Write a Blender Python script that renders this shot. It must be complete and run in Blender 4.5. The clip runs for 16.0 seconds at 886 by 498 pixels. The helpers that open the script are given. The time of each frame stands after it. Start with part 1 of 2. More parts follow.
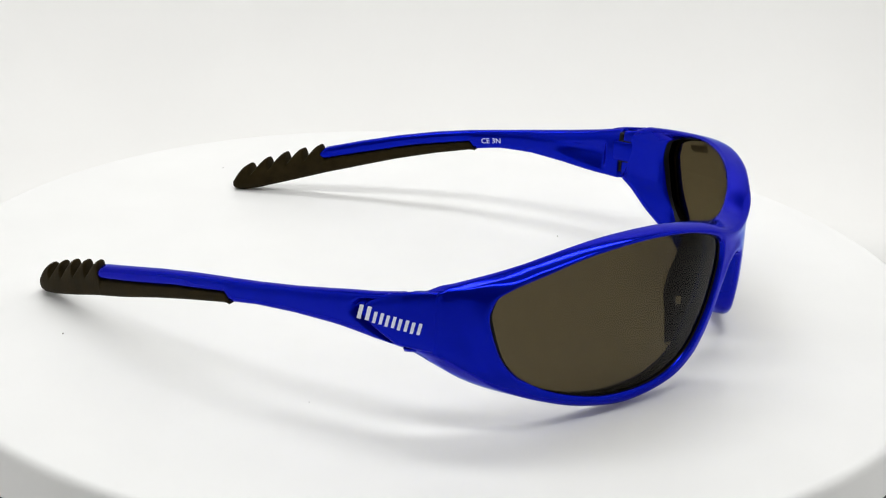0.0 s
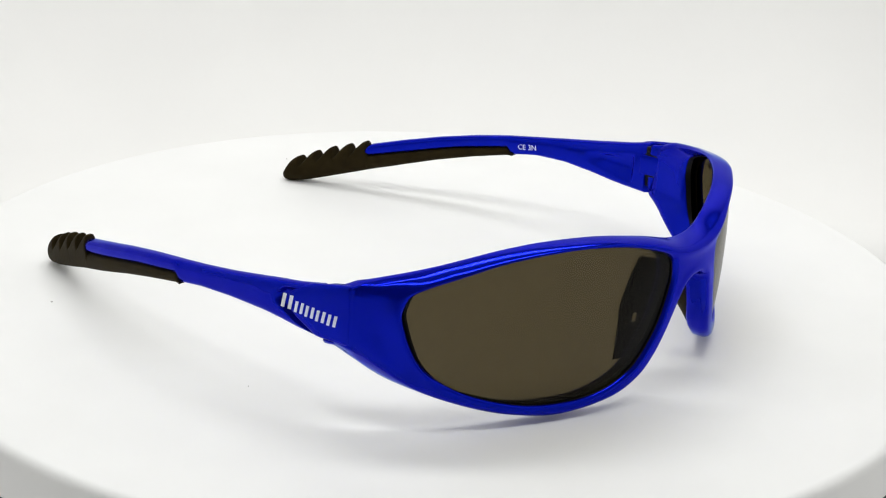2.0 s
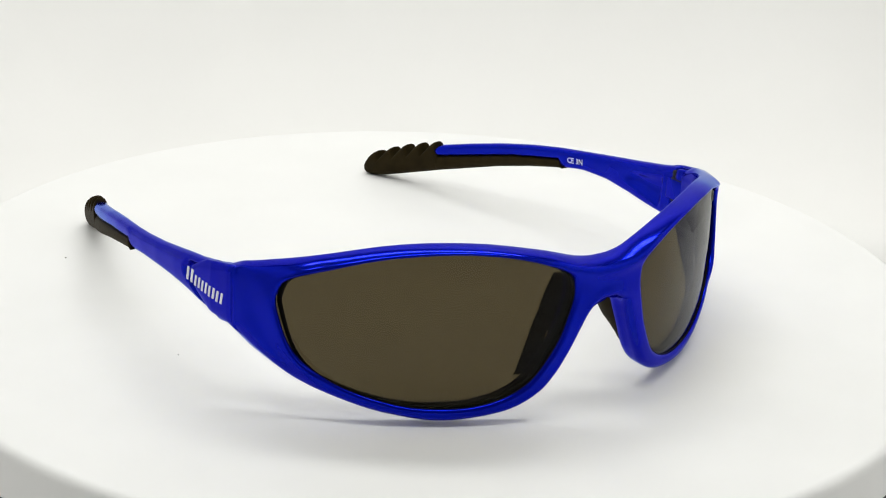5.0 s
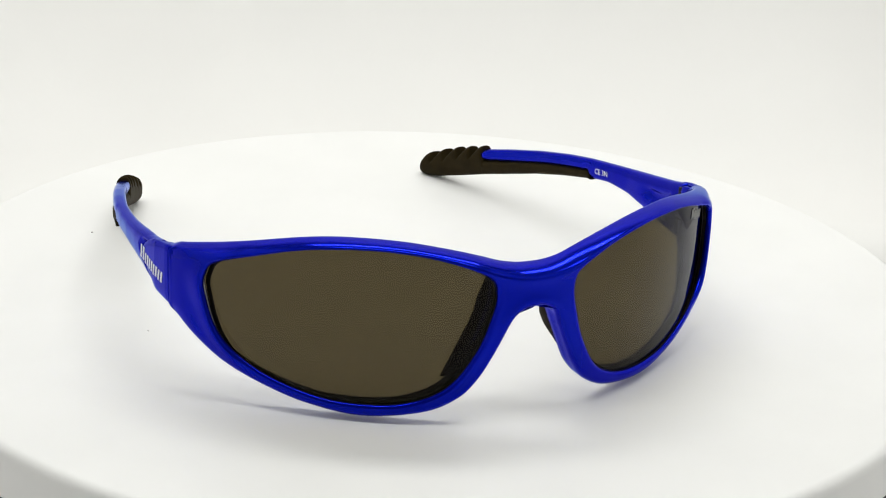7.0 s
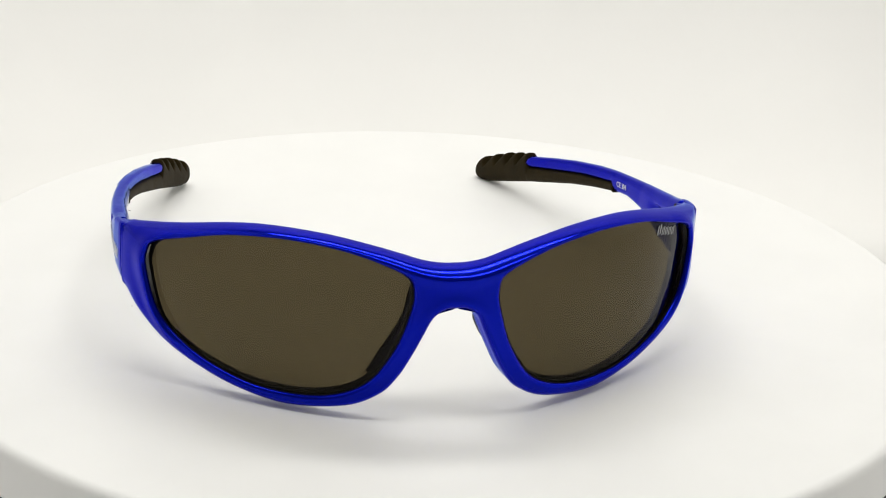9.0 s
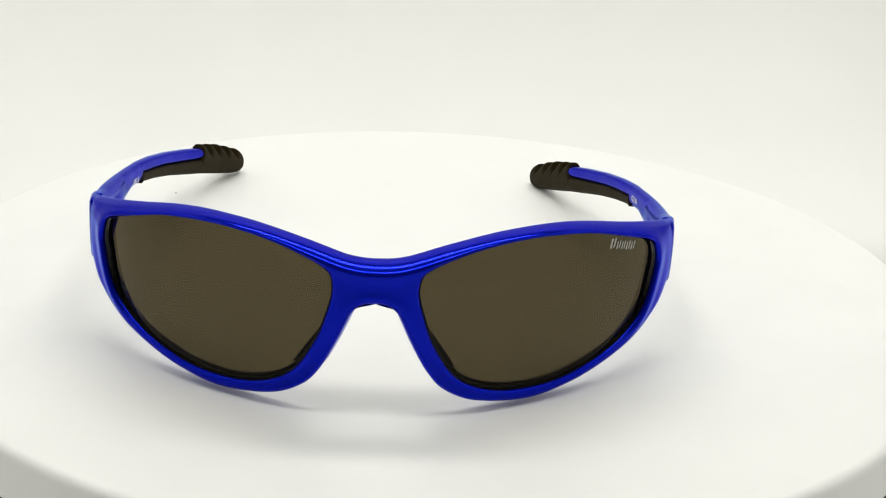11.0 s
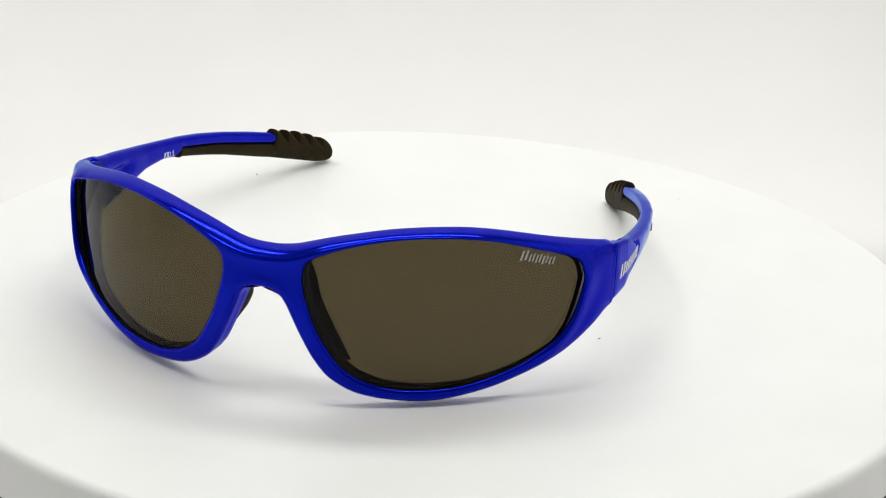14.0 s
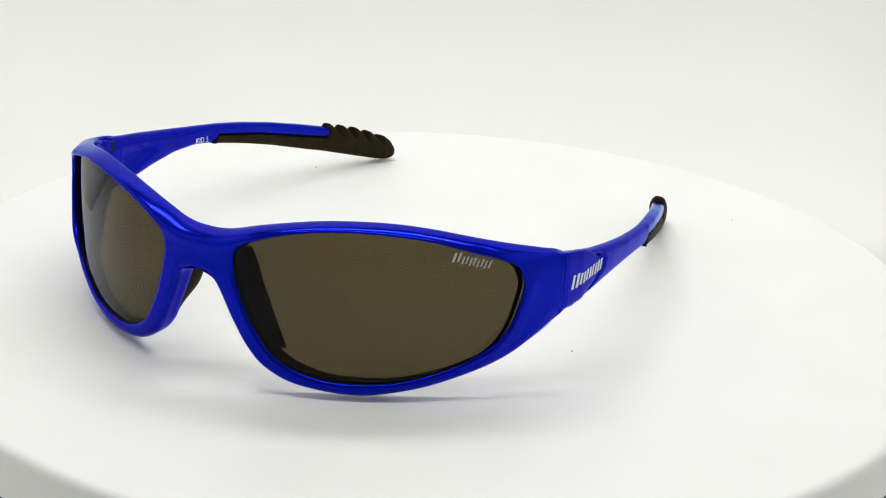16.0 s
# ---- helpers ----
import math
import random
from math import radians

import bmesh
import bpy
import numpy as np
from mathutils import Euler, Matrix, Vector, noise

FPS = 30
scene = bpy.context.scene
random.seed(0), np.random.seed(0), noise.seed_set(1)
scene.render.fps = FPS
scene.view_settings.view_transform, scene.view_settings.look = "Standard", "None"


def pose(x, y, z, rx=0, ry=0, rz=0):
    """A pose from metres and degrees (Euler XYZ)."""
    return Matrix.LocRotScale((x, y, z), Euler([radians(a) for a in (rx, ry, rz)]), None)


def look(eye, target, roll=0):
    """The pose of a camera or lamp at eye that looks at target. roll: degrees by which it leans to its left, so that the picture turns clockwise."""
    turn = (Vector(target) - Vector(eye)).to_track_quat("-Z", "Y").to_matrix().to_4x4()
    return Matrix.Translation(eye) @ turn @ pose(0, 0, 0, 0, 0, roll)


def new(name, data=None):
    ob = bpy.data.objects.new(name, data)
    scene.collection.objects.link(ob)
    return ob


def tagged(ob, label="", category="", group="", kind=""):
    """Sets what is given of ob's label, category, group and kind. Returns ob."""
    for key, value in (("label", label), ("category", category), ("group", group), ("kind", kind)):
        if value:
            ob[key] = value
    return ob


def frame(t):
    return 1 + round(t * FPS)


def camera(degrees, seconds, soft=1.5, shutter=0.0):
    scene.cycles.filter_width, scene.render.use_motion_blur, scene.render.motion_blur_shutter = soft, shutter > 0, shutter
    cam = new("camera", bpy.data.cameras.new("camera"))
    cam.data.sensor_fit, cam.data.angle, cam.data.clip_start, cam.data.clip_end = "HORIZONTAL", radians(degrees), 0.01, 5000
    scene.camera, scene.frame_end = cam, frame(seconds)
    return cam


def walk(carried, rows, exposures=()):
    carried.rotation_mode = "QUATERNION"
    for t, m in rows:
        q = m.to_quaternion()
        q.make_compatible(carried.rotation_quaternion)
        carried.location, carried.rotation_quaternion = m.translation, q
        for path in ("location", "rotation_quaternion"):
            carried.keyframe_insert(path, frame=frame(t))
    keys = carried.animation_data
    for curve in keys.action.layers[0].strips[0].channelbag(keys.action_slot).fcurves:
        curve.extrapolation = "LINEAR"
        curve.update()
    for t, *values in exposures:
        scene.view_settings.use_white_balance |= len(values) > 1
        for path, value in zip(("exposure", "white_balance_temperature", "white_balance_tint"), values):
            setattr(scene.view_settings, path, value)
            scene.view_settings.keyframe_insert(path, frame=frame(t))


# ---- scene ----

# ---------- camera: fixed on a stand before the light tent ----------
EYE = (0.0, -0.350, 0.1435)
cam = camera(28.8, 16.0, soft=1.1)
CAM_POSE = look(EYE, (0.00402, 0.02238, -0.00253), 2.776)
# the camera's automatic white balance drifts warmer and back
walk(cam, [(0.0, CAM_POSE), (16.0, CAM_POSE)],
     exposures=[(0.0, 0.0, 6480, 9), (3.0, 0.0, 6480, 8), (5.5, 0.0, 6600, 7), (7.5, 0.0, 6600, 7), (9.0, 0.0, 6740, 8),
                (12.0, 0.0, 6740, 5), (13.2, 0.0, 6680, 6), (14.2, 0.0, 6580, 8), (16.0, 0.0, 6560, 7)])


# the turntable's angle over time, degrees
TURN_START, TURN_RATE = 65.07, -5.879


def turn_at(t):
    return TURN_START + TURN_RATE * t


# ---------- light: LED strips in the roof of a white light tent ----------
world = bpy.data.worlds.new("room")
scene.world = world
world.use_nodes = True
wbg = world.node_tree.nodes["Background"]
wbg.inputs["Color"].default_value = (1.0, 1.0, 0.99, 1)
wbg.inputs["Strength"].default_value = 0.14


def area_lamp(name, place, target, sx, sy, power, color=(1, 0.997, 0.985)):
    d = bpy.data.lights.new(name, "AREA")
    d.shape, d.size, d.size_y, d.energy, d.color = "RECTANGLE", sx, sy, power, color
    ob = new(name, d)
    ob.matrix_world = look(place, target)
    return ob


area_lamp("led_strip_front", (0.0, -0.16, 0.47), (0.0, -0.16, 0.0), 0.46, 0.085, 1.02)
area_lamp("led_strip_back", (0.0, 0.13, 0.47), (0.0, 0.13, 0.0), 0.46, 0.085, 1.15)
scene.view_settings.exposure = 0.0


# ---------- materials ----------
def material(name):
    m = bpy.data.materials.new(name)
    m.use_nodes = True
    nt = m.node_tree
    return m, nt, nt.nodes["Principled BSDF"]


def noise_node(nt, scale, detail=3.0):
    co = nt.nodes.new("ShaderNodeTexCoord")
    n = nt.nodes.new("ShaderNodeTexNoise")
    n.inputs["Scale"].default_value = scale
    n.inputs["Detail"].default_value = detail
    nt.links.new(co.outputs["Object"], n.inputs["Vector"])
    return n


def ramp(nt, src, a, b, lo=0.3, hi=0.7):
    r = nt.nodes.new("ShaderNodeValToRGB")
    r.color_ramp.elements[0].position, r.color_ramp.elements[1].position = lo, hi
    r.color_ramp.elements[0].color = (*a, 1)
    r.color_ramp.elements[1].color = (*b, 1)
    nt.links.new(src.outputs["Fac"], r.inputs["Fac"])
    return r


def surface(name, a, b, scale, rough, rough_b=None, bump=0.0, bump_scale=None, metal=0.0, coat=0.0, spec=0.5, tint=None):
    m, nt, p = material(name)
    n = noise_node(nt, scale)
    nt.links.new(ramp(nt, n, a, b).outputs["Color"], p.inputs["Base Color"])
    fine = noise_node(nt, bump_scale or scale * 8, 4.0)
    mr = nt.nodes.new("ShaderNodeMapRange")
    mr.inputs["To Min"].default_value, mr.inputs["To Max"].default_value = rough, rough if rough_b is None else rough_b
    nt.links.new(n.outputs["Fac"], mr.inputs["Value"])
    nt.links.new(mr.outputs["Result"], p.inputs["Roughness"])
    p.inputs["Metallic"].default_value = metal
    p.inputs["Coat Weight"].default_value = coat
    p.inputs["Coat Roughness"].default_value = 0.04
    p.inputs["Specular IOR Level"].default_value = spec
    if tint:
        p.inputs["Specular Tint"].default_value = (*tint, 1)
        p.inputs["IOR"].default_value = 1.42
    if bump:
        b_ = nt.nodes.new("ShaderNodeBump")
        b_.inputs["Strength"].default_value = bump
        b_.inputs["Distance"].default_value = 0.0003
        nt.links.new(fine.outputs["Fac"], b_.inputs["Height"])
        nt.links.new(b_.outputs["Normal"], p.inputs["Normal"])
    return m


BLUE = surface("blue_lacquer", (0.0005, 0.005, 0.37), (0.0008, 0.007, 0.42), 60, 0.13, 0.17, metal=0.72, coat=0.09, spec=0.22, tint=(0.05, 0.3, 1.0))
# shade inside recesses and joints, put into a near-black colour
GROOVE_SHADE = surface("groove_shade", (0.004, 0.0035, 0.003), (0.008, 0.007, 0.006), 300, 0.4, 0.55, spec=0.15)
RUBBER = surface("dark_brown_rubber", (0.015, 0.011, 0.0042), (0.023, 0.017, 0.0066), 350, 0.6, 0.72, bump=0.25, bump_scale=2500, spec=0.16, tint=(0.7, 0.5, 0.25))
PRINT_WHITE = surface("white_print", (0.80, 0.82, 0.86), (0.86, 0.88, 0.92), 900, 0.4, 0.5)
PRINT_GREY = surface("pale_grey_print", (0.36, 0.37, 0.36), (0.44, 0.45, 0.44), 900, 0.45, 0.55)
DISC_WHITE = surface("white_disc_plastic", (0.80, 0.80, 0.795), (0.83, 0.83, 0.825), 35, 0.42, 0.5, bump=0.03, bump_scale=900)
TENT_WHITE = surface("white_tent_cloth", (0.85, 0.845, 0.835), (0.88, 0.875, 0.865), 12, 0.85, 0.95, bump=0.05, bump_scale=700)
ADDED_ROOF_GREY = surface("grey_added_roof", (0.34, 0.34, 0.335), (0.38, 0.38, 0.375), 12, 0.85, 0.95, bump=0.05, bump_scale=700)
TABLE_BLACK = surface("black_table", (0.012, 0.012, 0.012), (0.02, 0.02, 0.02), 40, 0.6, 0.7)
SPECK = surface("grey_dust", (0.32, 0.31, 0.29), (0.40, 0.38, 0.36), 900, 0.8, 0.9)
STEEL = surface("hinge_pin_steel", (0.5, 0.5, 0.52), (0.6, 0.6, 0.62), 500, 0.3, 0.4, metal=1.0)


def lens_glass(name, gloss):
    m, nt, p = material(name)
    nt.nodes.remove(p)
    out = nt.nodes["Material Output"]
    tr = nt.nodes.new("ShaderNodeBsdfTransparent")
    tr.inputs["Color"].default_value = (0.268, 0.238, 0.170, 1)
    if not gloss:
        nt.links.new(tr.outputs["BSDF"], out.inputs["Surface"])
        return m
    gl = nt.nodes.new("ShaderNodeBsdfGlossy")
    gl.inputs["Roughness"].default_value = 0.04
    lw = nt.nodes.new("ShaderNodeLayerWeight")
    lw.inputs["Blend"].default_value = 0.5
    pw = nt.nodes.new("ShaderNodeMath")
    pw.operation = "POWER"
    pw.inputs[1].default_value = 5.0
    nt.links.new(lw.outputs["Facing"], pw.inputs[0])
    fr = nt.nodes.new("ShaderNodeMath")
    fr.operation = "MULTIPLY_ADD"
    fr.inputs[1].default_value, fr.inputs[2].default_value = 0.60, 0.012
    nt.links.new(pw.outputs["Value"], fr.inputs[0])
    mx = nt.nodes.new("ShaderNodeMixShader")
    nt.links.new(fr.outputs["Value"], mx.inputs["Fac"])
    nt.links.new(tr.outputs["BSDF"], mx.inputs[1])
    nt.links.new(gl.outputs["BSDF"], mx.inputs[2])
    nt.links.new(mx.outputs["Shader"], out.inputs["Surface"])
    return m


LENS = lens_glass("smoke_brown_lens", True)
LENS_BACK = lens_glass("smoke_brown_lens_back", False)


# ---------- mesh helpers (millimetres in, metres out) ----------
MM = 0.001


def part(name, bm, mat, parent=None, label="", smooth=True):
    me = bpy.data.meshes.new(name)
    bmesh.ops.recalc_face_normals(bm, faces=bm.faces)
    bm.to_mesh(me)
    bm.free()
    for m in mat if isinstance(mat, (list, tuple)) else [mat]:
        me.materials.append(m)
    if smooth:
        for f in me.polygons:
            f.use_smooth = True
    ob = new(name, me)
    if parent is not None:
        ob.parent = parent
    if label:
        tagged(ob, label=label)
    return ob


def spline(points, n, closed):
    """n points of a Catmull-Rom curve through the given ones."""
    pts = [np.array(p, float) for p in points]
    k, out = len(pts), []
    for a in range(n):
        u = a / n * k if closed else a / (n - 1) * (k - 1)
        i = min(int(u), k - 1 if closed else k - 2)
        f = u - i
        if closed:
            p0, p1, p2, p3 = (pts[(i + j) % k] for j in (-1, 0, 1, 2))
        else:
            p1, p2 = pts[i], pts[i + 1]
            p0 = pts[i - 1] if i else 2 * p1 - p2
            p3 = pts[i + 2] if i + 2 < k else 2 * p2 - p1
        out.append(0.5 * (2 * p1 + (p2 - p0) * f + (2 * p0 - 5 * p1 + 4 * p2 - p3) * f * f + (3 * p1 - p0 - 3 * p2 + p3) * f ** 3))
    return np.array(out)


def even(curve, n, closed):
    """The same curve in n points at even steps."""
    c = np.vstack([curve, curve[:1]]) if closed else curve
    d = np.concatenate([[0], np.cumsum(np.linalg.norm(np.diff(c, axis=0), axis=1))])
    s = np.linspace(0, d[-1], n, endpoint=not closed)
    return np.stack([np.interp(s, d, c[:, j]) for j in range(c.shape[1])], -1)


def loft(rings, caps=True, closed_ring=True, loop=False):
    """A skin over rings of points in mm."""
    bm = bmesh.new()
    vs = [[bm.verts.new(tuple(float(v) * MM for v in p)) for p in r] for r in rings]
    n = len(vs[0])
    pairs = list(zip(vs[:-1], vs[1:])) + ([(vs[-1], vs[0])] if loop else [])
    for a, b in pairs:
        for j in range(n if closed_ring else n - 1):
            k = (j + 1) % n
            bm.faces.new((a[j], a[k], b[k], b[j]))
    if caps and not loop:
        bm.faces.new(vs[0])
        bm.faces.new(vs[-1])
    return bm


def section(cx, y, zlo, zhi, half, n=20, power=3.0, lean=0.0):
    """A rounded upright section of a temple at the depth y."""
    out = []
    for i in range(n):
        a = 2 * math.pi * i / n
        c, s = math.cos(a), math.sin(a)
        ex = math.copysign(abs(c) ** (2 / power), c)
        ez = math.copysign(abs(s) ** (2 / power), s)
        z = (zlo + zhi) / 2 + ez * (zhi - zlo) / 2
        out.append((cx + ex * half + lean * ez, y, z))
    return out


def disc_mesh(profile, n=160):
    """A turned body from (radius, height) pairs in mm, closed at both ends."""
    rings = [[(r * math.cos(2 * math.pi * i / n), r * math.sin(2 * math.pi * i / n), z) for i in range(n)] for r, z in profile]
    return loft(rings)


# ---------- the setting: light tent and table ----------
def build_setting():
    # unseen floor, added in white to bounce light onto the disc's rim
    bm = bmesh.new()
    bmesh.ops.create_cube(bm, size=1.0, matrix=Matrix.Translation((0, -0.1, -0.065)) @ Matrix.Diagonal((1.6, 1.4, 0.02, 1)))
    tagged(part("floor", bm, TENT_WHITE, smooth=False), "unseen white floor under the turntable, added to bounce light onto its rim", "floor", kind="structure")
    # backdrop: a white cloth that sweeps up behind the turntable
    prof = [(135, -55)]
    for i in range(13):
        a = math.pi / 2 * i / 12
        prof.append((190 + 90 * math.sin(a), 37 - 90 * math.cos(a)))
    prof += [(280, 200), (280, 480)]
    front = [[(x, y, z) for y, z in prof] for x in np.linspace(-330, 330, 23)]
    back = [(y + 2, z - 2) for y, z in prof]
    rings = []
    for row, x in zip(front, np.linspace(-330, 330, 23)):
        rings.append(row + [(x, y, z) for y, z in reversed(back)])
    tagged(part("backdrop", loft(rings), TENT_WHITE), "plain white cloth backdrop curving up behind the turntable", "backdrop", kind="structure")
    # unseen side walls, added to throw light back inward
    for nm, x in (("wall_west", -0.33), ("wall_east", 0.33)):
        bm = bmesh.new()
        bmesh.ops.create_cube(bm, size=1.0, matrix=Matrix.Translation((x, -0.05, 0.213)) @ Matrix.Diagonal((0.006, 0.66, 0.535, 1)))
        tagged(part(nm, bm, TENT_WHITE, smooth=False), "unseen white side wall, added to bounce light inward", "wall", kind="structure")
    # unseen roof, added in grey to dim what the lacquer reflects
    bm = bmesh.new()
    bmesh.ops.create_cube(bm, size=1.0, matrix=Matrix.Translation((0, -0.05, 0.487)) @ Matrix.Diagonal((0.66, 0.66, 0.006, 1)))
    tagged(part("ceiling", bm, ADDED_ROOF_GREY, smooth=False), "unseen grey roof, added to dim reflections on the sunglasses", "ceiling", kind="structure")


build_setting()

# ---------- turntable ----------
DISC_R = 109.5
DISC_AT = (0.5, -3.2)
DISC_TOP = -0.5


def build_turntable():
    top = bpy.data.objects.new("turntable", None)
    scene.collection.objects.link(top)
    tagged(top, "round white plastic turntable with a rounded rim", "turntable")
    prof = [(0.5, 0), (60, 0), (DISC_R - 2.0, 0)]
    for i in range(1, 9):
        a = math.pi / 2 * i / 8
        prof.append((DISC_R - 2.0 + 2.0 * math.sin(a), -2.0 + 2.0 * math.cos(a)))
    prof += [(DISC_R, -9.8), (DISC_R - 0.8, -11.2), (DISC_R - 2.4, -11.6), (0.5, -11.6)]
    part("platter", disc_mesh(prof), DISC_WHITE, top)
    for r, a, size in ((79.6, 140.8, 0.24), (44.0, 341.4, 0.26), (63.7, 185.9, 0.12), (88.0, 62.0, 0.15)):
        x, y = r * math.cos(radians(a)), r * math.sin(radians(a))
        rings = [[(x + size * k * math.cos(b) * (1 + 0.3 * math.sin(3 * b)), y + size * k * 0.8 * math.sin(b), z) for b in np.linspace(0, 2 * math.pi, 9)[:-1]]
                 for k, z in ((1.0, -0.01), (0.9, 0.1), (0.4, 0.16))]
        part("dust_speck", loft(rings), SPECK, top, "grey speck of dust")
    base = [(0.5, -13), (102, -13), (104, -15), (106, -50), (105, -54.5), (0.5, -54.5)]
    b = part("plinth", disc_mesh(base), TABLE_BLACK)
    tagged(b, "low round black plinth carrying the white turntable", "plinth")
    pin = [(0.4, -12), (12, -12), (12, -13.5), (0.4, -13.5)]
    part("spindle", disc_mesh(pin, 32), STEEL, b)
    b.location = (DISC_AT[0] * MM, DISC_AT[1] * MM, 0)
    return top


TURNTABLE = build_turntable()

# ---------- sunglasses ----------
# x across, y from the front towards the ear, z up; mirrored about x = 0
FLOOR = 3.0
OFFSET = (-8.94, -46.99)


def wrap(x, z):
    """Depth of the wrapped front surface; z as in the outlines."""
    x, h = abs(x), z - 20
    return -23.10 + 0.010032 * x * x - 1.0e-7 * x ** 4 - 0.0544 * h + 0.0039 * h * h + 2.3e-5 * x * x * h + 0.019 * max(0.0, x - 45.0) ** 2 + 0.25 * max(0.0, x - 54.0) ** 2


OPENING = [(52.8, 24.0), (52.5, 27.6), (51.4, 29.6), (48.0, 31.5), (40.5, 34.4), (33.3, 35.85), (25.6, 36.15), (17.5, 35.0), (9.5, 32.0),
           (7.7, 28.4), (8.7, 23.0), (10.9, 16.9), (15.4, 10.1), (22.6, 6.65), (31.8, 6.15), (38.8, 7.6), (45.8, 10.9), (50.8, 16.2)]
TOP_EDGE = [(-5.0, 33.4), (0, 32.95), (5.0, 33.4), (12.2, 35.35), (21.3, 36.95), (30.0, 37.15), (37.0, 36.25), (45.0, 34.05), (50.8, 32.2), (54.3, 30.9), (56.0, 30.3), (56.8, 29.6)]
LOW_EDGE = [(-1.8, 25.3), (0, 25.5), (1.8, 25.3), (3.8, 23.9), (5.3, 20.6), (7.2, 16.3), (9.6, 11.6), (12.7, 7.8), (18.5, 4.9), (28.5, 3.45), (36.3, 4.6), (42.6, 6.7),
            (49.8, 10.4), (54.2, 14.5), (56.8, 18.2)]
N_RIM = 150
CENTRE = np.array([31.0, 20.5])


def edge_line(points, n):
    """The half of an outline with x >= 0, which meets its mirror image smoothly."""
    c = spline(points, n, False)
    c = c[c[:, 0] > 0.02]
    return np.vstack([[points[1]], c])


def rim_loops():
    """Opening and outer outline of one half, point for point by bearing from the lens centre."""
    inner = even(spline(OPENING, 400, True), N_RIM, True)
    top = edge_line(TOP_EDGE, 160)
    low = edge_line(LOW_EDGE, 200)
    end = np.stack([np.full(16, 56.8), np.linspace(29.6, 18.2, 16)], -1)[1:-1]
    nose = np.stack([np.zeros(16), np.linspace(25.5, 32.95, 16)], -1)[1:-1]
    outer = np.vstack([top, end, low[::-1], nose])
    d = outer - CENTRE
    ang = np.unwrap(np.arctan2(d[:, 1], d[:, 0]))
    if ang[-1] < ang[0]:
        ang, outer = ang[::-1], outer[::-1]
    a3 = np.concatenate([ang - 2 * math.pi, ang, ang + 2 * math.pi])
    o3 = np.vstack([outer, outer, outer])
    di = inner - CENTRE
    ib = np.unwrap(np.arctan2(di[:, 1], di[:, 0]))
    if ib[-1] < ib[0]:
        ib, inner = ib[::-1], inner[::-1]
    i3 = np.concatenate([ib - 2 * math.pi, ib, ib + 2 * math.pi])
    n3 = np.vstack([inner, inner, inner])
    do = even(outer, N_RIM, True) - CENTRE
    fine = [(0.0, z) for z in np.linspace(25.5, 32.95, 42)] + [tuple(p) for p in even(top[top[:, 0] < 9.0], 44, False)] + [tuple(p) for p in even(low[low[:, 0] < 7.0], 30, False)]
    df = np.array(fine) - CENTRE
    bear = np.sort(np.concatenate([np.arctan2(np.sin(ib), np.cos(ib)), np.arctan2(do[:, 1], do[:, 0]), np.arctan2(df[:, 1], df[:, 0])]))
    bear = bear[np.concatenate([[True], np.diff(bear) > 0.0008])]
    inner = np.stack([np.interp(bear, i3, n3[:, 0]), np.interp(bear, i3, n3[:, 1])], -1)
    out = np.stack([np.interp(bear, a3, o3[:, 0]), np.interp(bear, a3, o3[:, 1])], -1)
    out[out[:, 0] < 0.06, 0] = 0.0
    return inner, out, bear


def gap(p, line):
    """Distance from p to a line of straight pieces."""
    a, d = line[:-1], np.diff(line, axis=0)
    u = np.clip(((p - a) * d).sum(1) / ((d ** 2).sum(1) + 1e-12), 0, 1)
    return float(np.sqrt(((a + u[:, None] * d - p) ** 2).sum(1).min()))


def smooth_step(a, b, v):
    u = min(1.0, max(0.0, (v - a) / (b - a)))
    return u * u * (3 - 2 * u)


F_STEPS = [0.012, 0.03, 0.055, 0.085] + [0.12 + 0.04 * i for i in range(20)] + [0.915, 0.942, 0.962, 0.978, 0.99, 1.0]
# width of the rolled brow along x
BROW_X = [0, 6, 12, 20, 34, 48, 54, 58]
BROW_W = [1.7, 1.7, 1.5, 1.25, 1.15, 1.2, 1.6, 2.2]


def roll(d, width):
    """A quarter-round edge: 0 inside, 1 at the edge itself, d mm away from it."""
    u = max(0.0, 1 - d / width)
    return 1 - math.sqrt(max(0.0, 1 - u * u))


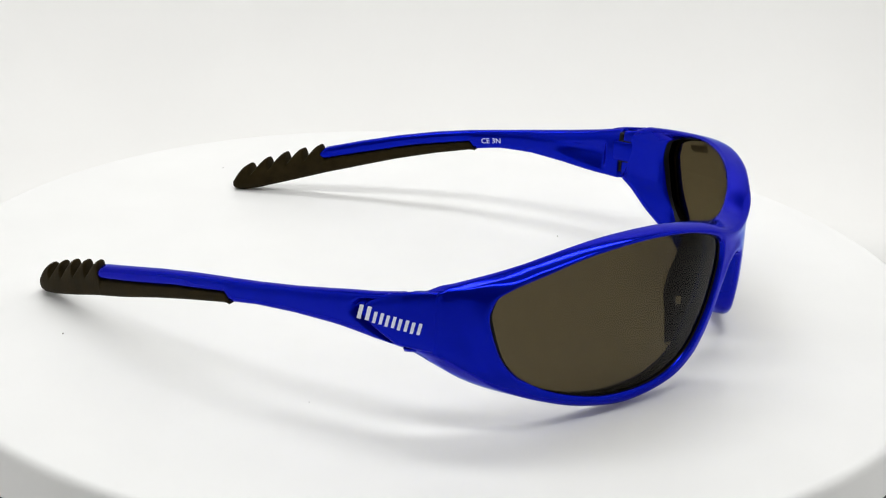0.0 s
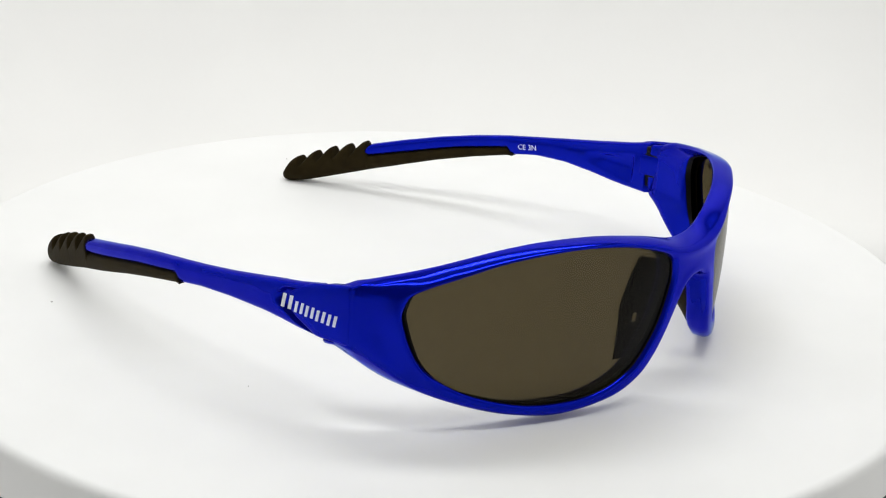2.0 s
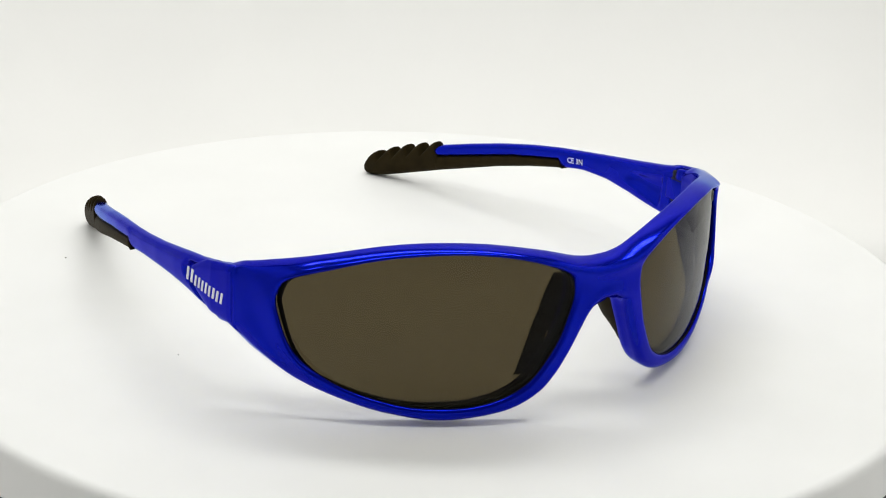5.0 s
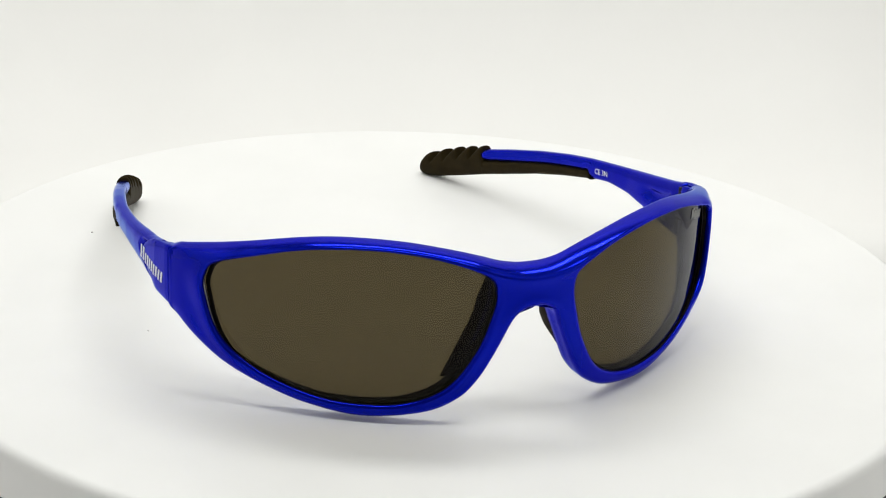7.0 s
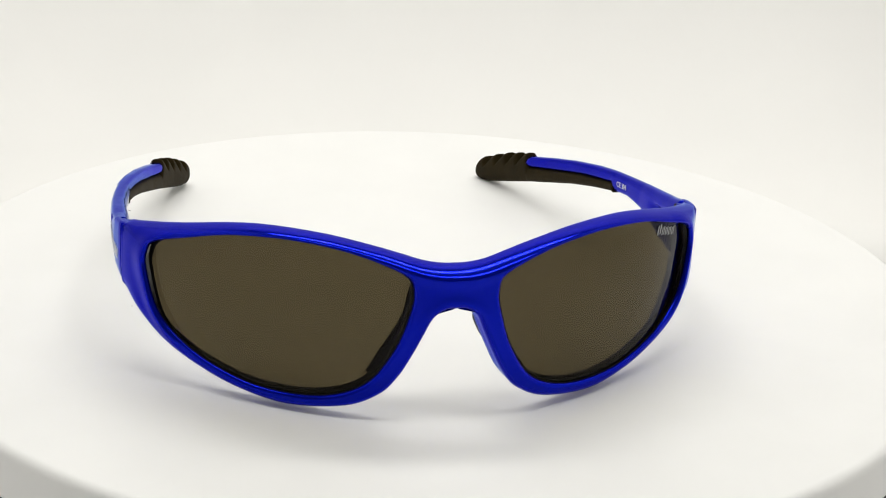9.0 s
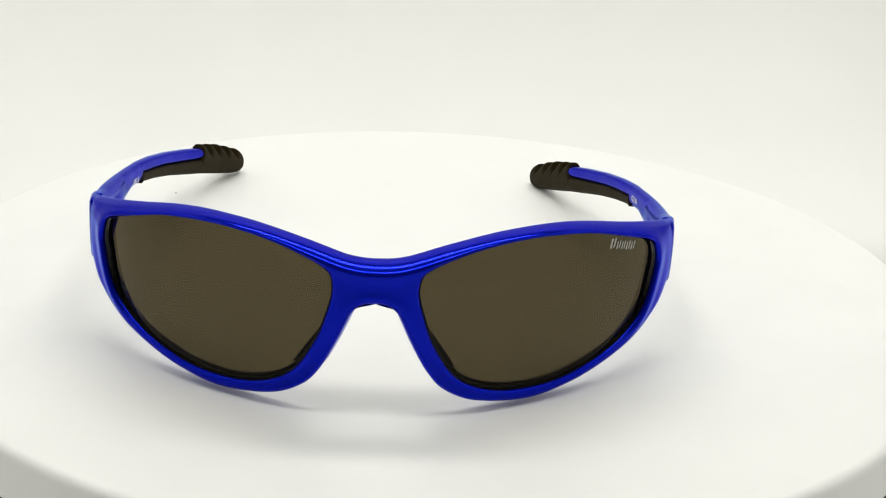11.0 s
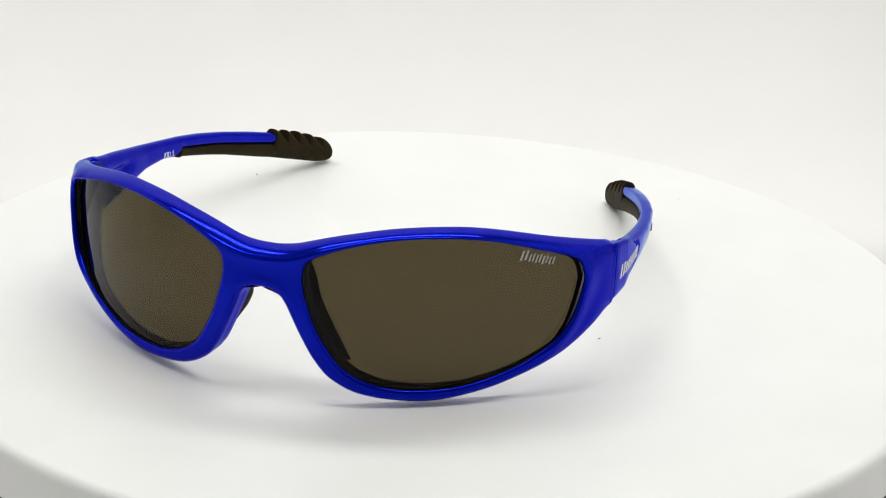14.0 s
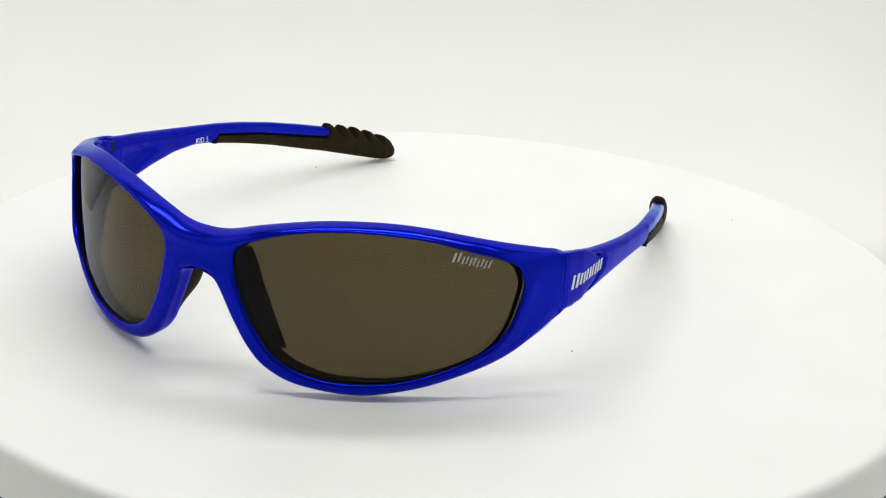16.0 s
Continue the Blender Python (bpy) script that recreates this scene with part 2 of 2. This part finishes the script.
def build_front(parent):
    inner, outer, bear = rim_loops()
    top = edge_line(TOP_EDGE, 240)
    low = edge_line(LOW_EDGE, 280)
    mirror = np.array([-1.0, 1.0])
    top_line, low_line = np.vstack([top[::-1] * mirror, top[1:]]), np.vstack([low[::-1] * mirror, low[1:]])
    hole = spline(OPENING, 300, True)
    hole_line = np.vstack([hole, hole[:1]])

    def face(x, z):
        p = np.array([x, z])
        dt, dl, di = gap(p, top_line), gap(p, low_line), gap(p, hole_line)
        wb = float(np.interp(x, BROW_X, BROW_W))
        fade = 1 - 0.6 * smooth_step(46, 57, x)
        bridge = 1 - smooth_step(9, 17, x)
        y = wrap(x, z) + 0.3
        y -= 0.75 * (1 - roll(di, 0.9))                                      # rounded lip of the opening
        y += 3.6 * fade * roll(dt, wb)                                     # the brow rolls back
        y += 1.5 * roll(dl, 1.3)                                           # rounded lower edge
        y -= 0.4 * bridge * math.exp(-((dt - 1.7) / 1.3) ** 2)          # ridge along the top of the bridge
        y -= 0.12 * bridge * math.exp(-((dl - 1.5) / 1.0) ** 2) * smooth_step(20, 24, z)
        y += 0.6 * roll(dl, 3.0) * (1 - smooth_step(11, 19, x)) * (1 - smooth_step(21, 25, z))   # the nose side turns back
        y -= 1.2 * math.exp(-((di - 1.1) / 0.9) ** 2) * smooth_step(46.5, 51.5, x)               # ridge beside the outer end of the lens
        y += 0.4 * smooth_step(1.2, 3.0, di) * smooth_step(2.0, 5.0, dt) * smooth_step(0.8, 4.4, dl) * smooth_step(49.5, 53.5, x) * (1 - smooth_step(55.0, 56.8, x))
        return min(y, 13.1)

    bm = bmesh.new()
    sheet = []
    for (xi, zi), (xo, zo), b in zip(inner, outer, bear):
        up = smooth_step(-0.2, 0.7, math.sin(b))
        yi = wrap(xi, zi)
        lean = math.hypot(1.0, 0.019 * xo)
        thick = (3.7 + 0.8 * up) * (1 + (lean - 1) * (1 - 0.75 * up))
        thin = (3.7 + 0.4 * up) * math.hypot(1.0, 0.015 * xi) * (1 - 0.30 * smooth_step(44, 52, xi))
        ring = [(xi, yi + 1.9 - 0.8 * smooth_step(44, 52, xi), zi), (xi, yi + 0.3, zi)]
        for f in F_STEPS:
            x, z = xi + (xo - xi) * f, zi + (zo - zi) * f
            ring.append((x, face(x, z), z))
        ye = ring[-1][1]
        hinge = smooth_step(54.9, 56.8, xo)                 # the inner side runs on to the hinge
        seam = smooth_step(55.5, 56.7, xo)
        high = smooth_step(23.0, 30.5, zo)
        rear = max(ye + 0.9, wrap(xo, zo) + thick - 0.6) + 3.0 * smooth_step(44, 55, xo) * smooth_step(23, 17, zo)
        flat = rear + (19.4 - rear) * hinge ** 1.6 * (1 - 0.9 * smooth_step(28.0, 29.6, zo))
        drop = (0.5 * high - 0.1 * (1 - high)) * hinge ** 0.6
        nose = smooth_step(1.0, 4.0, xo) * (1 - smooth_step(9.0, 13.0, xo)) * (1 - smooth_step(23.0, 26.0, zo))   # flange towards the nose
        xr = xo - 0.6 * nose + 0.35 * seam
        rear += 0.6 * nose
        flat += 0.6 * nose
        edge = min(rear, 13.4) * (1 - seam) + 13.4 * seam
        ring.append(((xo + xr) / 2, 0.5 * (ye + edge), zo - 0.3 * drop))
        ring.append((xr, edge * 0.9 + 0.1 * ye, zo - 0.6 * drop))
        wall = yi + thin
        for f, k, lift in ((0.93, 0.96, 0.1), (0.85, 1.0, 0.2), (0.55, 0.92, 0.35), (0.32, 0.7, 0.4), (0.12, 0.2, 0.2)):
            x, z = xi + (xr - xi) * f, zi + (zo - zi) * f
            ring.append((x, wall * (1 - k) + (flat + 0.2) * k + lift * (1 - hinge), z - (drop + 0.9 * hinge * high) * f))
        flange = 0.9 * smooth_step(48.5, 52.6, xi)           # ledge behind the outer end of the lens
        ring.append((xi - 1.15 * flange, wall - 0.3, zi))
        ring.append((xi - flange, min(wall - 0.4, yi + 2.9 + 1.2 * smooth_step(20, 14, zi) ), zi))
        sheet.append(ring)
    for side in (1, -1):
        rings = [[bm.verts.new((side * x * MM, y * MM, (z - FLOOR) * MM)) for x, y, z in ring] for ring in sheet]
        m = len(rings[0])
        for a, b in zip(rings, rings[1:] + rings[:1]):
            for j in range(m):
                k = (j + 1) % m
                q = (a[j], a[k], b[k], b[j])
                if all(abs(v.co.x) < 1e-7 for v in q):
                    continue
                f = bm.faces.new(q)
                # wall of the opening coloured dark for the shade inside it
                if j in (0, m - 1):
                    f.material_index = 1
    bmesh.ops.remove_doubles(bm, verts=bm.verts, dist=1e-5)
    return part("front_frame", bm, [BLUE, GROOVE_SHADE], parent, "glossy blue wrap-around plastic front frame")


def lens_depth(x, z):
    return wrap(x, z) + 0.6 + 0.8 * smooth_step(40, 53, x)


def build_lens(side, parent):
    inner, outer, bear = rim_loops()
    # the lens sits in the groove, and stops short of the frame at its outer end
    rim = [(xi + (xi - CENTRE[0]) / 45 - 1.1 * smooth_step(47.0, 53.0, xi), zi + (zi - CENTRE[1]) / 45) for xi, zi in inner]
    bm = bmesh.new()
    steps = (0.12, 0.25, 0.4, 0.55, 0.7, 0.85, 0.972, 1.0)

    def sheet(off):
        rows = []
        for f in steps:
            row = []
            for x, z in rim:
                px, pz = CENTRE[0] + (x - CENTRE[0]) * f, CENTRE[1] + (z - CENTRE[1]) * f
                row.append(bm.verts.new((side * px * MM, (lens_depth(px, pz) + off) * MM, (pz - FLOOR) * MM)))
            rows.append(row)
        mid = bm.verts.new((side * CENTRE[0] * MM, (lens_depth(*CENTRE) + off) * MM, (CENTRE[1] - FLOOR) * MM))
        return rows, mid

    def skin(rows, mid, idx):
        n = len(rows[0])
        for j in range(n):
            bm.faces.new((mid, rows[0][j], rows[0][(j + 1) % n])).material_index = idx
        for a, b in zip(rows, rows[1:]):
            for j in range(n):
                bm.faces.new((a[j], a[(j + 1) % n], b[(j + 1) % n], b[j])).material_index = idx

    def skin_edge(a, b):
        for j in range(len(a)):
            bm.faces.new((a[j], a[(j + 1) % len(a)], b[(j + 1) % len(a)], b[j])).material_index = 2

    fr, fm = sheet(0.0)
    bk, bmid = sheet(1.2)
    skin(fr[:-1], fm, 0)
    # dark border on the lens: shade below the lip, as colour
    skin_edge(fr[-2], fr[-1])
    skin(bk, bmid, 1)
    n = len(rim)
    for j in range(n):
        bm.faces.new((fr[-1][j], fr[-1][(j + 1) % n], bk[-1][(j + 1) % n], bk[-1][j])).material_index = 1
    return part("lens", bm, [LENS, LENS_BACK, GROOVE_SHADE], parent, "smoke-brown tinted wrap lens")


# temple stations: y, outer x, low z, high z, half thickness
TEMPLE = np.array([
    (12.2, 56.7, 18.3, 29.9, 1.0), (15, 57.4, 18.2, 29.5, 1.1), (19.9, 58.1, 17.8, 28.7, 1.1), (20.1, 58.1, 17.8, 28.65, 1.75),
    (26, 58.4, 18.2, 27.2, 1.85), (34, 58.4, 19.0, 25.7, 1.75), (42, 58.0, 19.3, 24.4, 1.5), (50, 57.2, 18.9, 23.2, 1.4), (58, 56.0, 17.6, 22.1, 1.35),
    (66, 54.3, 15.9, 20.9, 1.4), (75, 52.0, 13.7, 19.2, 1.4), (84, 49.5, 11.1, 17.1, 1.45), (92, 47.0, 8.5, 15.0, 1.55), (100, 44.6, 5.9, 12.6, 1.8),
    (107, 42.2, 3.7, 9.8, 2.1), (110, 41.1, 3.05, 8.9, 2.15), (113.2, 39.9, 3.0, 8.0, 2.1)])


def temple_at(y):
    return [float(np.interp(y, TEMPLE[:, 0], TEMPLE[:, j])) for j in range(1, 5)]


def strip_line(y):
    """Height of the joint between the plastic arm and the rubber strip."""
    return float(np.interp(y, [53.0, 57.0, 70.6, 92.0], [18.4, 19.6, 17.3, 12.3]))


def put(ring, side):
    """To one side; the arm of the wearer's right side is splayed a little, the other one bends in and down."""
    out = []
    for x, y, z in ring:
        if side < 0:
            x += 1.2 * smooth_step(28, 92, y)
            z += 0.55 * smooth_step(18, 34, y) * (1 - smooth_step(52, 90, y))
        else:
            x -= 1.4 * smooth_step(52, 108, y)
            z -= 0.65 * smooth_step(52, 104, y)
        out.append((side * x, y, z - FLOOR))
    return out


def plate_end(z):
    """Where the pointed plate ends at the height z."""
    return float(np.interp(z, [17.5, 18.5, 20.6, 23.5, 25.8, 27.6, 29.5, 30.5], [19.0, 21.0, 25.0, 28.4, 26.6, 24.0, 19.5, 18.0]))


def build_arm(side, parent):
    rings = []
    for y in np.concatenate([np.linspace(13.6, 19.9, 10), [20.1], np.linspace(20.4, 33.0, 44), np.linspace(33.8, 92.4, 58)]):
        xo, lo, hi, h = temple_at(y)
        if y > 56.2:
            lo = max(lo, lo + (strip_line(y) - lo) * smooth_step(56.2, 57.4, y))
        if y > 91.4:
            hi, lo = hi - 0.9 * (y - 91.4), lo + 0.5 * (y - 91.4)
        cx, mid = xo - h, (lo + hi) / 2
        ring = section(cx, y, lo, hi, h, n=44, power=3.0, lean=0.45 * (1 - smooth_step(25, 55, y)) * smooth_step(12, 20, y))
        out = []
        for x, yy, z in ring:
            if x > cx:                                     # groove behind the plate
                x -= 1.5 * (1 - smooth_step(0.9, 2.4, y - plate_end(z))) * min(1.0, (x - cx) / (0.6 * h)) * (1 - smooth_step(18.5, 20.0, y) * smooth_step(hi - 1.8, hi - 0.6, z))
            elif 23 < y < 37 and x < cx - 0.6 * h:         # tapered hollow along the inner face
                k = smooth_step(23, 24.2, y) * (1 - smooth_step(31, 37, y))
                zc, wz = 22.4, 0.4 + 2.8 * (37 - y) / 14
                x += 1.2 * k * max(0.0, 1 - ((z - zc) / wz) ** 2)
            if x < cx and z < mid:                         # the inner side hangs lower than the outer one
                z -= 1.3 * (1 - smooth_step(28, 54, y)) * (mid - z) / (mid - lo) * min(1.0, (cx - x) / h)
            out.append((x, yy, z))
        rings.append(put(out, side))
    return part("temple", loft(rings), BLUE, parent, "glossy blue curved temple arm")


def tooth(q):
    """Height of one grip tooth: a steep front, a round top and a long slope, with a slot at its foot."""
    return smooth_step(0.0, 0.2, q) * (1 - max(0.0, (q - 0.25) / 0.75) ** 1.7)


def build_tip(side, arm):
    rings, n = [], 26
    for y in np.concatenate([np.linspace(56.0, 91.6, 90), np.linspace(91.8, 112.5, 190)]):
        xo, lo, hi, h = temple_at(y)
        cx = xo - h
        lo -= 0.25 * (1 - smooth_step(84, 91.8, y))
        if y < 91.8:
            top, hh = strip_line(y) - 0.05, h + 0.12
            mid = (lo + top) / 2
        else:
            q = ((y - 91.8) / 4.05) % 1.0
            mid = hi - 2.6
            top = hi - 1.9 + 2.9 * tooth(q) * (1 - 0.2 * smooth_step(104, 111, y))
            hh = h + 0.2
        if y > 110.2:
            k = math.sqrt(max(0.04, 1 - ((y - 110.2) / 2.35) ** 2))
            core = lo + 0.5 * (mid - lo)
            top, mid, hh = core + (top - core) * k, core + (mid - core) * k, hh * (0.3 + 0.7 * k)
            lo = core + (lo - core) * (0.3 + 0.7 * k)
        if y < 57.4:
            k = 0.12 + 0.88 * (y - 56.0) / 1.4
            top, mid = lo + (top - lo) * k, lo + (mid - lo) * k
        ring = []
        for i in range(n):
            a = 2 * math.pi * i / n
            ex = math.copysign(abs(math.cos(a)) ** 0.7, math.cos(a))
            ez = math.copysign(abs(math.sin(a)) ** 0.75, math.sin(a))
            ring.append((cx + ex * hh, y, mid + ez * (max(top - mid, 0.1) if ez > 0 else max(mid - lo, 0.1))))
        rings.append(put(ring, side))
    part("temple_tip", loft(rings), RUBBER, arm, "dark brown rubber grip with five ridged teeth")


def build_plate(side, arm):
    """The pointed name plate at the root of the arm."""
    rings = []
    for y in np.linspace(13.7, 28.4, 46):
        xo, lo, hi, h = temple_at(y)
        hi = float(np.interp(y, [11, 12.2, 15, 19.5, 22.0, 24.0, 26.6, 28.4], [30.0, 29.9, 29.7, 28.9, 28.3, 27.4, 25.7, 23.65]))
        lo = max(lo, float(np.interp(y, [11, 21.0, 25.0, 28.4], [18.2, 18.5, 20.6, 23.4])))
        rings.append(put(section(xo - 0.75, y, lo, hi, 0.95, n=44, power=4.5 - 1.5 * smooth_step(12, 22, y)), side))
    return part("name_plate", loft(rings), BLUE, arm, "smooth pointed blue plate at the temple root")


def emblem(surface_point, start, stop, z0, z1, height, mat, parent, label, out):
    """A row of five slanted bars: the maker's mark as plain shapes. start and stop run along the reading direction."""
    n, w = 5, (stop - start) / 5.25
    for i in range(n):
        lead = 1.25 if i == 0 else 1.0
        a = start + (i + (0.25 if i else 0.0)) * w
        b = a + w * (1.08 if i == 0 else 0.84)
        u0, u1 = (a - start) / (stop - start), (b - start) / (stop - start)
        hgt = height * lead
        zc = z0 + (z1 - z0) * (u0 + u1) / 2 + (hgt - height) / 2
        slant = 0.22 * hgt * (1 if stop > start else -1)
        q = [(a - slant / 2, zc - hgt / 2), (b - slant / 2, zc - hgt / 2), (b + slant / 2, zc + hgt / 2), (a + slant / 2, zc + hgt / 2)]
        # two slanted strokes for each place in the row
        for lo_f, hi_f in ((0.0, 0.30), (0.62, 0.92)):
            (ax, az), (bx, bz), (cx_, cz), (dx, dz) = q
            pts = [(ax + (bx - ax) * lo_f, az), (ax + (bx - ax) * hi_f, az), (dx + (cx_ - dx) * hi_f, dz), (dx + (cx_ - dx) * lo_f, dz)]
            corners = [surface_point(u, z) for u, z in pts]
            ring2 = [tuple(np.array(c) + np.array(out) * 0.1) for c in corners]
            part("emblem_bar", loft([corners, ring2]), mat, parent, label, smooth=False)


def marking(text, place, ex, ez, size, mat, parent, label):
    """Built-in lettering as a thin mesh: ex is the reading direction, ez the way up."""
    cu = bpy.data.curves.new("marking", "FONT")
    cu.body, cu.size, cu.extrude, cu.resolution_u = text, size * MM, 0.00003, 3
    tmp = new("marking_curve", cu)
    me = bpy.data.meshes.new_from_object(tmp.evaluated_get(bpy.context.evaluated_depsgraph_get()))
    bpy.data.objects.remove(tmp)
    bpy.data.curves.remove(cu)
    ex, ez = Vector(ex).normalized(), Vector(ez).normalized()
    en = ex.cross(ez).normalized()
    ez = en.cross(ex)
    m = Matrix((ex, ez, en)).transposed().to_4x4()
    m.translation = Vector(place) * MM
    me.transform(m)
    me.materials.clear()
    me.materials.append(mat)
    ob = new("marking", me)
    ob.parent = parent
    tagged(ob, label=label)
    return ob


def box_bm(x0, x1, y0, y1, z0, z1, bevel=0.3):
    bm = bmesh.new()
    bmesh.ops.create_cube(bm, size=1.0, matrix=Matrix.Translation(((x0 + x1) / 2 * MM, (y0 + y1) / 2 * MM, (z0 + z1) / 2 * MM))
                          @ Matrix.Diagonal((abs(x1 - x0) * MM, abs(y1 - y0) * MM, abs(z1 - z0) * MM, 1)))
    if bevel:
        bmesh.ops.bevel(bm, geom=bm.edges, offset=bevel * MM, segments=2, affect="EDGES", profile=0.6)
    return bm


def build_hinge(side, front, arm):
    """The tongue on which the arm turns and dark boxes for the shade in its joints."""
    rings = []
    for y in np.concatenate([np.linspace(10.0, 18.9, 16), [19.15, 19.3]]):
        xi = float(np.interp(y, [10, 13], [53.7, 54.6]))
        xo = float(np.interp(y, [10, 12, 15, 19.3], [54.2, 55.2, 56.1, 56.6]))
        lo, hi = np.interp(y, [10, 19.3], [18.5, 17.9]), np.interp(y, [10, 12, 15, 19.3], [30.0, 29.9, 29.4, 28.5])
        k = 0.0 if y < 19 else 0.5 * (y - 18.9)
        rings.append([(side * x, yy, z - FLOOR) for x, yy, z in section((xi + xo) / 2 + k / 2, y, lo + k, hi - k, (xo - xi) / 2 - k / 2, n=36, power=5.0)])
    part("hinge_block", loft(rings), BLUE, front, "blue end piece of the front at the hinge")
    # two dark boxes stand in for shade in the hinge gaps
    part("hinge_slot_shade", box_bm(side * 54.9, side * 56.9, 19.0, 20.4, 18.7 - FLOOR, 28.0 - FLOOR, 0.2), GROOVE_SHADE, front, "dark box for the shade in the slot between front and temple")
    part("hinge_gap_shade", box_bm(side * 54.56, side * 56.2, 16.4, 20.4, 21.2 - FLOOR, 26.4 - FLOOR, 0.1), GROOVE_SHADE, front, "dark box for the shade in the joint round the hinge tongue")
    part("hinge_tongue", box_bm(side * 54.46, side * 56.2, 16.7, 21.6, 21.5 - FLOOR, 26.1 - FLOOR, 0.25), BLUE, arm, "blue hinge tongue")


PAD_REAR = [(4.9, -14.3, 28.4), (7.3, -12.3, 19.6), (10.6, -13.8, 15.1), (14.2, -15.4, 10.4)]


def build_nose_pad(side, front):
    """Dark pad that runs back from the nose edge of the rim, with a small vent hole."""
    rear = spline(PAD_REAR, 25, False)
    bm = bmesh.new()
    inner_rows, outer_rows = [], []
    for i, r in enumerate(rear):
        z = float(r[2])
        low = edge_line(LOW_EDGE, 280)[:130]
        j = int(np.argmin(np.abs(low[:, 1] - min(z - 0.6, 25.0))))
        x0 = float(low[j, 0]) + 0.3
        p0 = np.array([x0, wrap(x0, z) + 2.6, z])
        row = [p0 + (r - p0) * f - np.array([(1.5 * math.sin(math.pi * f) + 0.6 * f) * (1 - smooth_step(20.5, 25.0, z)), 0.0, 0.0]) for f in np.linspace(0, 1, 13)]
        inner_rows.append(row)
        outer_rows.append([q + np.array([1.3, 0.0, 0.2]) for q, f in zip(row, np.linspace(0, 1, 13))])

    def skin(rows):
        vs = [[bm.verts.new((side * p[0] * MM, p[1] * MM, (p[2] - FLOOR) * MM)) for p in row] for row in rows]
        for a in range(len(vs) - 1):
            for b in range(12):
                if 11 <= a <= 13 and 7 <= b <= 8:      # the vent hole
                    continue
                bm.faces.new((vs[a][b], vs[a][b + 1], vs[a + 1][b + 1], vs[a + 1][b]))
        return vs

    va, vb = skin(inner_rows), skin(outer_rows)
    edge = [(0, j) for j in range(13)] + [(i, 12) for i in range(1, 25)] + [(24, j) for j in range(11, -1, -1)] + [(i, 0) for i in range(23, 0, -1)]
    hole = [(11, 7), (11, 8), (11, 9), (12, 9), (13, 9), (14, 9), (14, 8), (14, 7), (13, 7), (12, 7)]
    for ring in (edge, hole):
        for p, q in zip(ring, ring[1:] + ring[:1]):
            bm.faces.new((va[p[0]][p[1]], va[q[0]][q[1]], vb[q[0]][q[1]], vb[p[0]][p[1]]))
    part("nose_pad", bm, RUBBER, front, "dark brown rubber nose pad with a vent hole")


def build_sunglasses():
    root = bpy.data.objects.new("sunglasses", None)
    scene.collection.objects.link(root)
    tagged(root, "glossy blue wrap-around sunglasses with smoke-brown lenses and dark rubber temple tips", "sunglasses")
    front = build_front(root)
    for side in (1, -1):
        lens = build_lens(side, root)
        arm = build_arm(side, root)
        build_tip(side, arm)
        build_plate(side, arm)
        build_hinge(side, front, arm)
        build_nose_pad(side, front)

        def on_plate(y, z, side=side):
            return (side * (temple_at(y)[0] + 0.19), y, z - FLOOR)

        a, b = (16.2, 28.0) if side > 0 else (28.2, 15.6)
        za, zb = (23.0, 24.0) if side > 0 else (23.7, 22.6)
        emblem(on_plate, a, b, za, zb, 2.2, PRINT_WHITE, arm, "white printed bar of the maker's mark", (side, 0, 0))
        if side > 0:
            def on_lens(x, z):
                return (x, lens_depth(x, z) - 0.12, z - FLOOR)
            emblem(on_lens, 43.0, 48.3, 31.65, 29.65, 1.4, PRINT_GREY, lens, "pale printed bar of the maker's mark", (0, -1, 0))
        y0, y1 = (54.4, 49.2) if side > 0 else (49.2, 54.2)
        p0, p1 = temple_at(y0), temple_at(y1)
        x0, x1 = p0[0] - 2 * p0[3] - 0.06, p1[0] - 2 * p1[3] - 0.06
        if side < 0:
            x0, x1 = x0 + 1.2 * smooth_step(28, 92, y0), x1 + 1.2 * smooth_step(28, 92, y1)
        base = (side * x0, y0, (19.7 if side > 0 else 20.0) - FLOOR)
        tip = (side * x1, y1, (20.4 if side > 0 else 19.4) - FLOOR)
        marking("CE 3N" if side > 0 else "KID 5", base, Vector(tip) - Vector(base), (0, 0, 1), 1.8, PRINT_WHITE, arm, "small white printed marking")
    return root


GLASSES = build_sunglasses()


# ---------- movement ----------
def motions():
    table_rows, glass_rows = [], []
    for i in range(33):
        t = i * 0.5
        turn = pose(0, 0, 0, 0, 0, turn_at(t))
        table_rows.append((t, pose(DISC_AT[0] * MM, DISC_AT[1] * MM, DISC_TOP * MM) @ turn))
        glass_rows.append((t, turn @ pose(OFFSET[0] * MM, OFFSET[1] * MM, 0)))
    walk(TURNTABLE, table_rows)
    walk(GLASSES, glass_rows)


motions()
